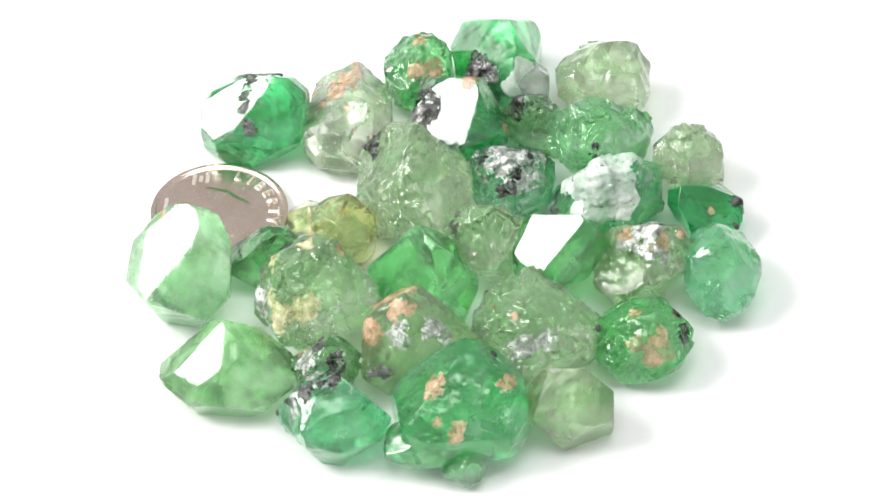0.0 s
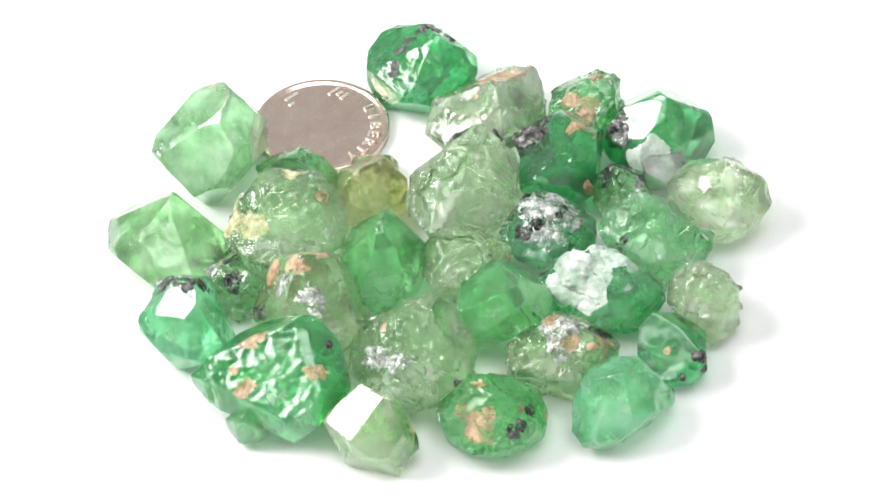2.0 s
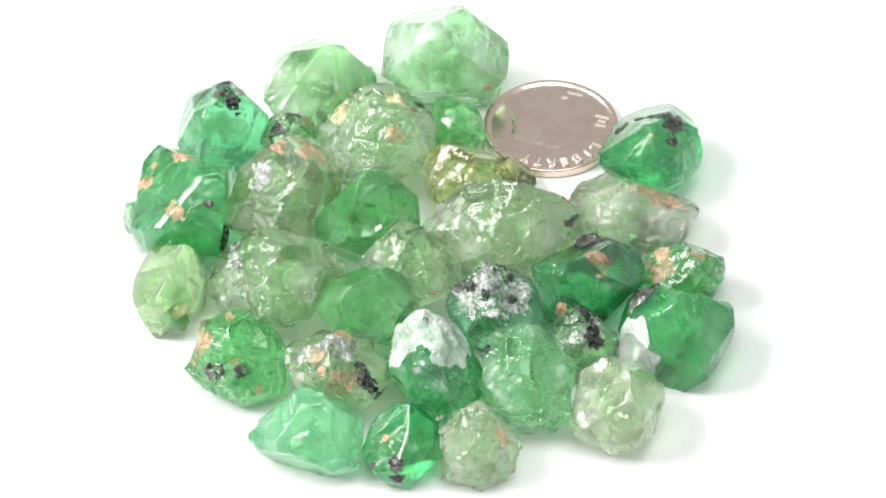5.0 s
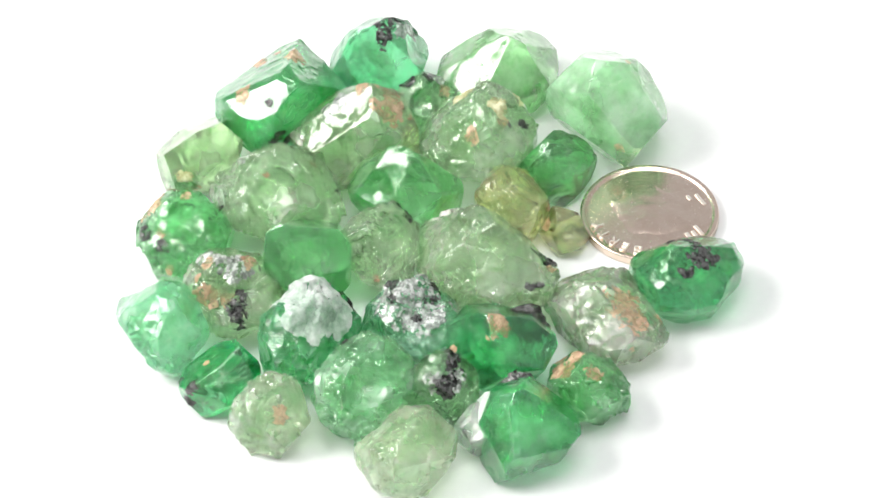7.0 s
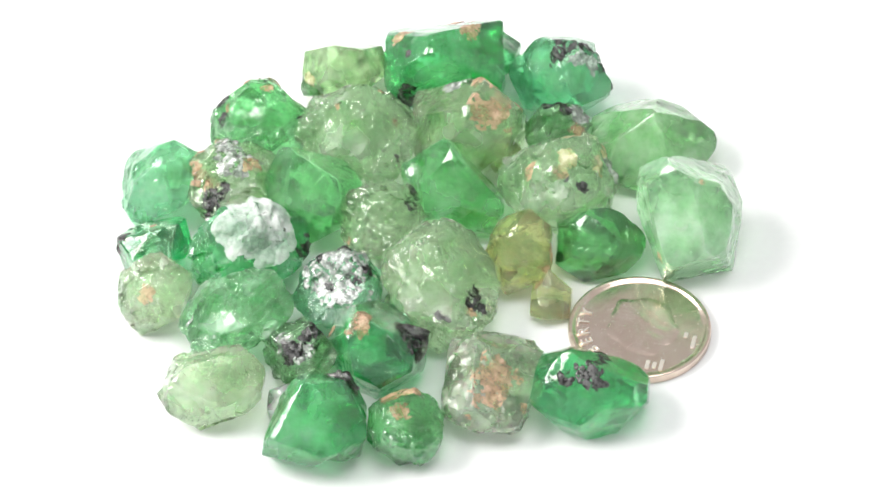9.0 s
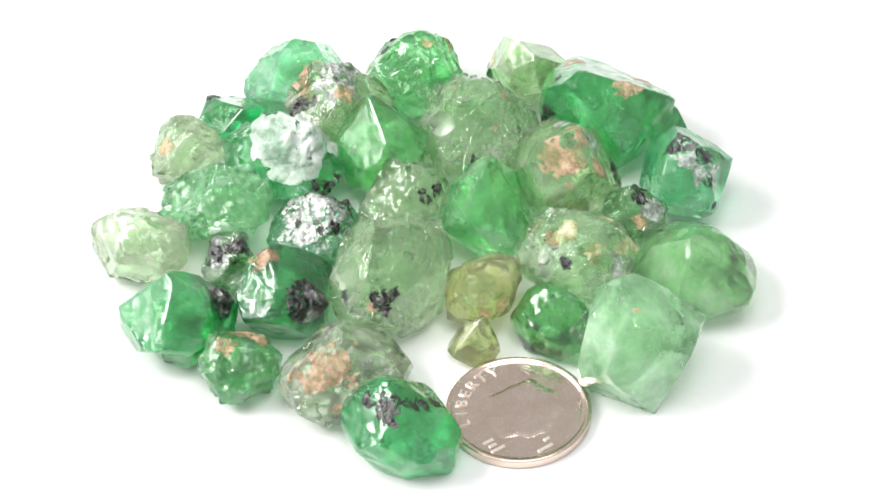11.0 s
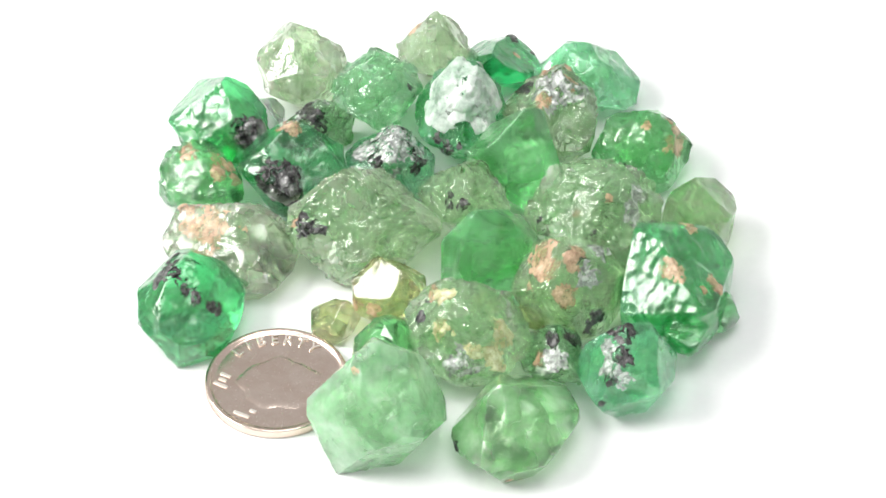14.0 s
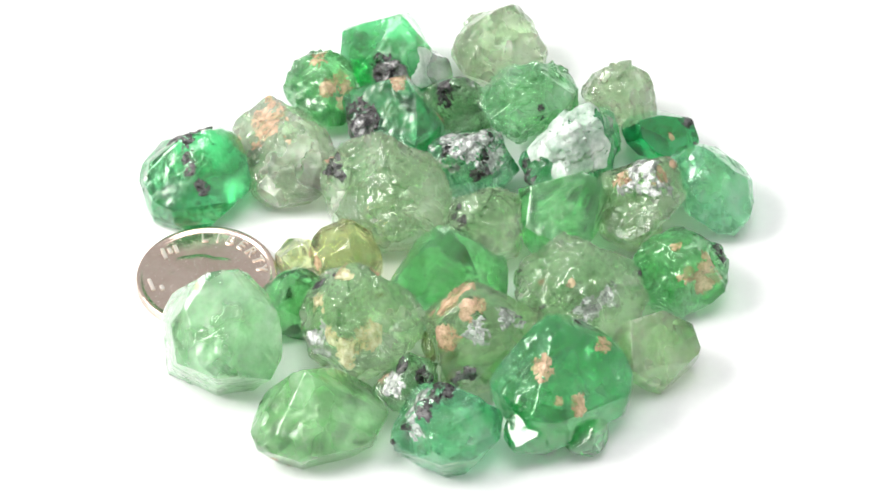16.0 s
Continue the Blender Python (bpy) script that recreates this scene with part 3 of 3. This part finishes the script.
gemstone(-2, -20.2, 5.6, "olive", 0.24, 0.12, "clear olive green crystal with pinkish brown patches",
         [(-91, -44, 6.1), (131, 46, 6.9), (-94, 3, 6.6), (-128, 32, 5.5), (-6, -32, 7), (171, 0, 6.7), (81, -47, 6), (132, -35, 6.2), (-61, 48, 5.9), (77, 0, 5.9), (45, 28, 5.8), (-136, -41, 6.8), (-49, -41, 6.7), (1, 54, 5.6), (11, -1, 7.5), (-94, 3, 5.8), (171, 0, 6.5)],
         [("t", -168, 32, 1.8), ("t", -170, 69, 1.3), ("t", 123, 53, 2.2), ("t", 142, 50, 2.7), ("t", 148, 45, 2), ("t", -165, 40, 1.1), ("t", 151, 49, 2), ("t", -163, 35, 1.1), ("t", 117, 60, 1.7), ("t", -146, 80, 1.1), ("g", -130, 0, 1.4), ("g", -144, -4, 1.1), ("m", -128, 51, 2.1), ("m", -47, 60, 2)],
         [(-5.3, 3.5, -1.7, 2.6, "honey2")])
gemstone(-12.4, -31.7, 5.6, "sea", 0.25, 0.12, "sea green crystal with a silvery grey patch",
         [(143, 31, 5.2), (-143, -28, 5.1), (-7, -46, 5.3), (-59, -29, 5.6), (-137, 49, 5.3), (81, -48, 5.4), (133, -34, 5.4), (-153, 2, 5.5), (76, -2, 5), (49, 23, 4.3), (-78, 27, 4.7), (-36, 29, 5.4), (-101, -26, 5.2), (-91, 55, 4.9), (121, 53, 5.5), (41, 31, 4.3)],
         [("g", -171, 60, 1.8), ("g", 159, 79, 1.4), ("m", 157, 54, 2.1), ("g", 175, 22, 1.1), ("m", 173, 41, 2.2), ("g", 79, 67, 1.5), ("g", 111, 74, 1.5), ("g", 44, 86, 1.3), ("g", 172, -5, 0.7)])
gemstone(-13.1, -22.1, 4, "moss", 0.15, 0.26, "small dark mossy gemstone with a metallic crust",
         [(-136, 3, 4.4), (-100, -28, 4.3), (173, 47, 3.6), (123, 32, 3.7), (-45, 2, 3.3), (-80, 33, 3.7), (-12, -30, 3.8), (-99, 48, 3.9), (-148, 36, 4.2), (-152, 1, 4.4), (119, -46, 3.2), (164, -35, 3.5), (76, -1, 4.2), (-13, 46, 4.1), (39, 31, 4), (23, 45, 4), (47, -41, 4.5), (139, -41, 3.4), (-65, -41, 4.4), (-9, 0, 4.1), (-179, -53, 2.2), (123, 32, 3)],
         [("g", -60, 50, 1.8), ("g", -55, 41, 1.4), ("g", -180, 74, 1.1), ("m", -159, 38, 1.8), ("m", -163, 49, 1.3), ("t", 165, 37, 1.1)])
gemstone(-25.1, -21.9, 4.1, "mint2", 0.55, 0.105, "light green crystal with broad flat faces",
         [(139, 35, 5.8), (42, 31, 6.1), (-137, -30, 6.9), (83, 32, 5.1), (-96, -31, 5.9), (2, -36, 6.7), (173, 48, 5.8), (-132, 36, 6.3), (-87, 37, 5.6), (119, -46, 6.2), (163, -34, 7), (74, -41, 6.8), (-42, -41, 6.4), (1, 53, 5.1), (-48, 54, 4.9), (-134, 56, 5.2), (1, 53, 4.9)],
         [("g", 135, -7, 0.9), ("t", -153, -35, 0.6), ("t", -163, -21, 0.7)])
gemstone(-31.7, -6.7, 6.7, "mint3", 0.75, 0.115, "large pale mint green crystal with flat faces beside the coin",
         [(2, -3, 6.5), (148, 33, 6.4), (-145, -26, 6.2), (-34, -32, 7.3), (-167, 32, 6.2), (12, -31, 5.8), (169, 2, 6.4), (28, -1, 5.7), (-13, 45, 7.9), (-68, 30, 6.6), (113, -28, 7.6), (76, 32, 6.6), (-105, -31, 6.7), (-132, 55, 6)],
         [("t", 131, 69, 0.6), ("t", 65, -14, 0.7)])
gemstone(-20.4, -2.5, 3.5, "leaf", 0.2, 0.12, "small clear green gemstone between larger ones",
         [(1, -2, 4.9), (89, 46, 4.2), (39, 32, 4.3), (81, 32, 4), (84, -1, 4), (173, 48, 4.2), (122, 34, 3.8), (-103, 0, 3.7), (-13, 45, 4.8), (-71, 27, 3.9), (115, 2, 3.9), (-66, -1, 4.6), (-160, 78, 5.1), (18, -41, 4.9), (50, -41, 4.7), (114, -41, 4.4), (173, -41, 4.9), (-133, -41, 4), (-60, -41, 4.3), (-71, 27, 3.5)],
         [])
gemstone(-14.9, -10.9, 5.8, "sage", 0.3, 0.2, "green gemstone with yellow and rusty crust",
         [(131, 47, 6.6), (-49, -45, 6.2), (-96, -32, 7), (133, 0, 7), (43, -47, 5.7), (-5, -34, 7), (93, -35, 6), (170, 1, 6.9), (-44, 32, 6.2), (-154, 32, 6.3), (-61, 47, 5.3), (-108, 37, 6.3), (-13, 46, 5.8), (167, -44, 6.1), (34, 35, 6.1), (-147, -34, 6.6), (74, 33, 6.8), (156, 78, 6.7), (114, -41, 6.1), (-57, -32, 6.7), (109, -27, 6.1)],
         [("y", -123, 14, 2.5), ("y", -146, 22, 1.8), ("m", -158, 13, 2.4), ("y", 166, 42, 2.2), ("y", 119, 69, 2), ("y", -87, 33, 1.7), ("y", -102, 25, 2.2), ("t", 36, 47, 0.8), ("t", 36, 39, 0.8), ("t", 44, 41, 1.1), ("t", 95, 55, 1.1), ("g", 126, 35, 1.1), ("g", 107, 46, 0.7)])
gemstone(-11.2, 1, 4.6, "honey", 0.15, 0.13, "small honey yellow crystal",
         [(-179, 2, 4.1), (-149, -26, 4.4), (-32, -29, 4.5), (-138, 2, 4.7), (-135, 35, 5), (44, -34, 5.2), (-9, 0, 3.9), (18, -25, 4.7), (-13, 45, 3.7), (167, -45, 3.9), (30, 37, 4.4), (-55, 36, 4.5), (125, -35, 4.7), (115, 2, 4.6), (-66, -1, 4.6), (79, 31, 4.4), (176, -41, 4), (-103, -41, 4.8), (-71, -41, 4.8), (160, 54, 4.2), (42, -1, 4.5)],
         [("t", 144, 8, 1.1), ("t", 174, 9, 1.1)])
gemstone(-16, 6.2, 2.1, "honey2", 0.15, 0.1, "tiny yellow-green crystal touching the coin",
         [(1, -2, 2.6), (39, 32, 2.6), (131, 47, 1.9), (-97, 1, 2.3), (-136, 34, 2.5), (-47, 0, 3.4), (133, 1, 3.3), (-73, 25, 3.1), (115, 2, 3.2), (-36, 25, 4.4), (145, -25, 3.8), (-96, -28, 4.6), (-59, 84, 3.4), (-2, -41, 2.8), (79, -41, 3), (102, -41, 2.9), (-159, -41, 3.2), (-114, -41, 2.6), (-78, -41, 2.6), (74, 54, 2.2), (-180, 0, 2.5)],
         [("t", -45, 13, 0.8)])
gemstone(13.6, 21.6, 4.1, "moss", 0.15, 0.3, "small dark gemstone covered with metallic grey crust",
         [(89, 48, 3.4), (140, 34, 4.1), (37, 35, 3.9), (39, 1, 2.5), (-98, -1, 3.2), (-130, 27, 3.3), (-66, -28, 4.3), (172, -1, 5.3), (-61, 45, 4.5), (167, -46, 3.6), (123, -34, 4.5), (-65, -2, 4), (-157, -47, 3.4), (-25, 34, 4.8), (-107, -37, 3.2), (-70, 71, 4.5), (56, -41, 4.4), (130, -41, 4.2), (-178, -41, 3.7), (-149, -2, 3.9), (-13, 47, 3)],
         [("g", 83, 41, 2), ("m", 62, 49, 2), ("g", 165, 59, 2.1), ("m", 106, 46, 1.8), ("g", -173, 57, 1.8)])


def letter(char, size, height):
    data = bpy.data.curves.new("letter", "FONT")
    data.body, data.size, data.extrude, data.align_x = char, size, height, "CENTER"
    data.resolution_u = 3
    ob = bpy.data.objects.new("letter", data)
    me = bpy.data.meshes.new_from_object(ob)
    bm = bmesh.new()
    bm.from_mesh(me)
    bpy.data.objects.remove(ob)
    bpy.data.meshes.remove(me)
    return bm


def coin(x, y, turn):
    """A dime-sized coin: reeded edge, raised rim, sunk field, raised letters and a plain raised relief."""
    R, H = 8.95, 1.35
    # silvery metal; the brown of warm reflections is put into its base colour
    metal = coin_metal("worn_coin_metal", (0.80, 0.63, 0.53), (0.92, 0.77, 0.67), 0.18)
    polished = coin_metal("rubbed_coin_metal", (0.93, 0.84, 0.76), (0.97, 0.91, 0.85), 0.42)
    bm = bmesh.new()
    count = 236
    profile = [(0.0, 0.95), (3.0, 0.98), (6.0, 1.0), (7.7, 1.02), (8.05, 1.04), (8.2, 1.16), (8.35, 1.26), (8.6, 1.33), (8.78, 1.32), (8.9, 1.22), (8.95, 1.1), (8.95, 0.25), (8.85, 0.08), (8.6, 0.0), (0.0, 0.0)]
    rings = []
    for k, (r, h) in enumerate(profile):
        if r == 0.0:
            rings.append([bm.verts.new((0, 0, h * 0.001))])
            continue
        ring = []
        for i in range(count):
            a = 2 * math.pi * i / count
            s = r - (0.09 if i % 2 and 0.2 < h < 1.15 and r > 8.9 else 0.0)
            ring.append(bm.verts.new((s * math.cos(a) * 0.001, s * math.sin(a) * 0.001, h * 0.001)))
        rings.append(ring)
    for a, b in zip(rings, rings[1:]):
        for i in range(count):
            j = (i + 1) % count
            if len(a) == 1:
                f = bm.faces.new((a[0], b[i], b[j]))
            elif len(b) == 1:
                f = bm.faces.new((a[i], b[0], a[j]))
            else:
                f = bm.faces.new((a[i], b[i], b[j], a[j]))
            f.smooth = True
    bmesh.ops.recalc_face_normals(bm, faces=bm.faces[:])
    ob = new("coin", mesh_of("coin", bm, metal))
    # raised lettering round the left of the face
    for k, char in enumerate("LIBERTY"):
        a = 206 - k * 14.0
        lt = letter(char, 2.1, 0.14)
        m = pose(6.35 * math.cos(radians(a)), 6.35 * math.sin(radians(a)), 1.06, 0, 0, a - 90)
        bmesh.ops.transform(lt, matrix=Matrix.Diagonal((0.001, 0.001, 0.001, 1)) @ m, verts=lt.verts[:])
        part("letter", lt, polished, ob, "raised letter")
    # small lines of writing too worn to read
    for r, at, wide in ((6.5, 241, 1.5), (6.75, 248, 1.1), (7.0, 255, 2.0), (7.1, 303, 2.2), (5.9, 311, 0.9)):
        cx, cy, a = r * math.cos(radians(at)), r * math.sin(radians(at)), 41
        bar = bmesh.new()
        bmesh.ops.create_cube(bar, size=1.0)
        bmesh.ops.scale(bar, vec=(wide, 0.5, 0.16), verts=bar.verts[:])
        bmesh.ops.bevel(bar, geom=bar.edges[:], offset=0.06, segments=2, affect="EDGES")
        bmesh.ops.transform(bar, matrix=Matrix.Diagonal((0.001, 0.001, 0.001, 1)) @ pose(cx, cy, 1.05, 0, 0, a), verts=bar.verts[:])
        part("worn_writing", bar, polished, ob)
    # plain raised relief in the middle
    rel = bmesh.new()
    rings = 9
    loops = []
    for k in range(rings + 1):
        s = 1.0 - k / rings
        h = 1.05 + 0.13 * math.sqrt(max(0.0, 1 - s * s)) if k else 0.97
        loop = []
        for i in range(72):
            a = 2 * math.pi * i / 72
            r = 4.6 + 0.35 * math.sin(2 * a + 0.6) + 0.28 * math.sin(5 * a) + 0.16 * math.sin(9 * a + 1)
            loop.append(rel.verts.new(((0.6 + s * r * math.cos(a) * 0.95) * 0.001, (0.1 + s * r * math.sin(a) * 1.12) * 0.001, (h + (0.05 * noise.noise(Vector((s * r * math.cos(a), s * r * math.sin(a), 0)) * 0.9) if k > 1 else 0)) * 0.001)))
        loops.append(loop)
    for a, b in zip(loops, loops[1:]):
        for i in range(72):
            j = (i + 1) % 72
            rel.faces.new((a[i], a[j], b[j], b[i])).smooth = True
    bmesh.ops.remove_doubles(rel, verts=rel.verts[:], dist=1e-6)
    part("relief", rel, metal, ob, "worn raised relief")
    about_axis(ob, x, y, 0.0, turn)
    return tagged(ob, "worn silver coin with a brownish sheen lying flat", "coin")


coin(-0.02746, 0.00893, 224.0)


# ---- the slow turn ----
def motions():
    for ob, x, y, z, turn in TURNING:
        rows = []
        for k in range(41):
            t = 0.4 * k
            a = -TURN * t
            c, s = math.cos(radians(a)), math.sin(radians(a))
            rows.append((t, pose(c * x - s * y, s * x + c * y, z, 0, 0, turn + a)))
        walk(ob, rows)


motions()
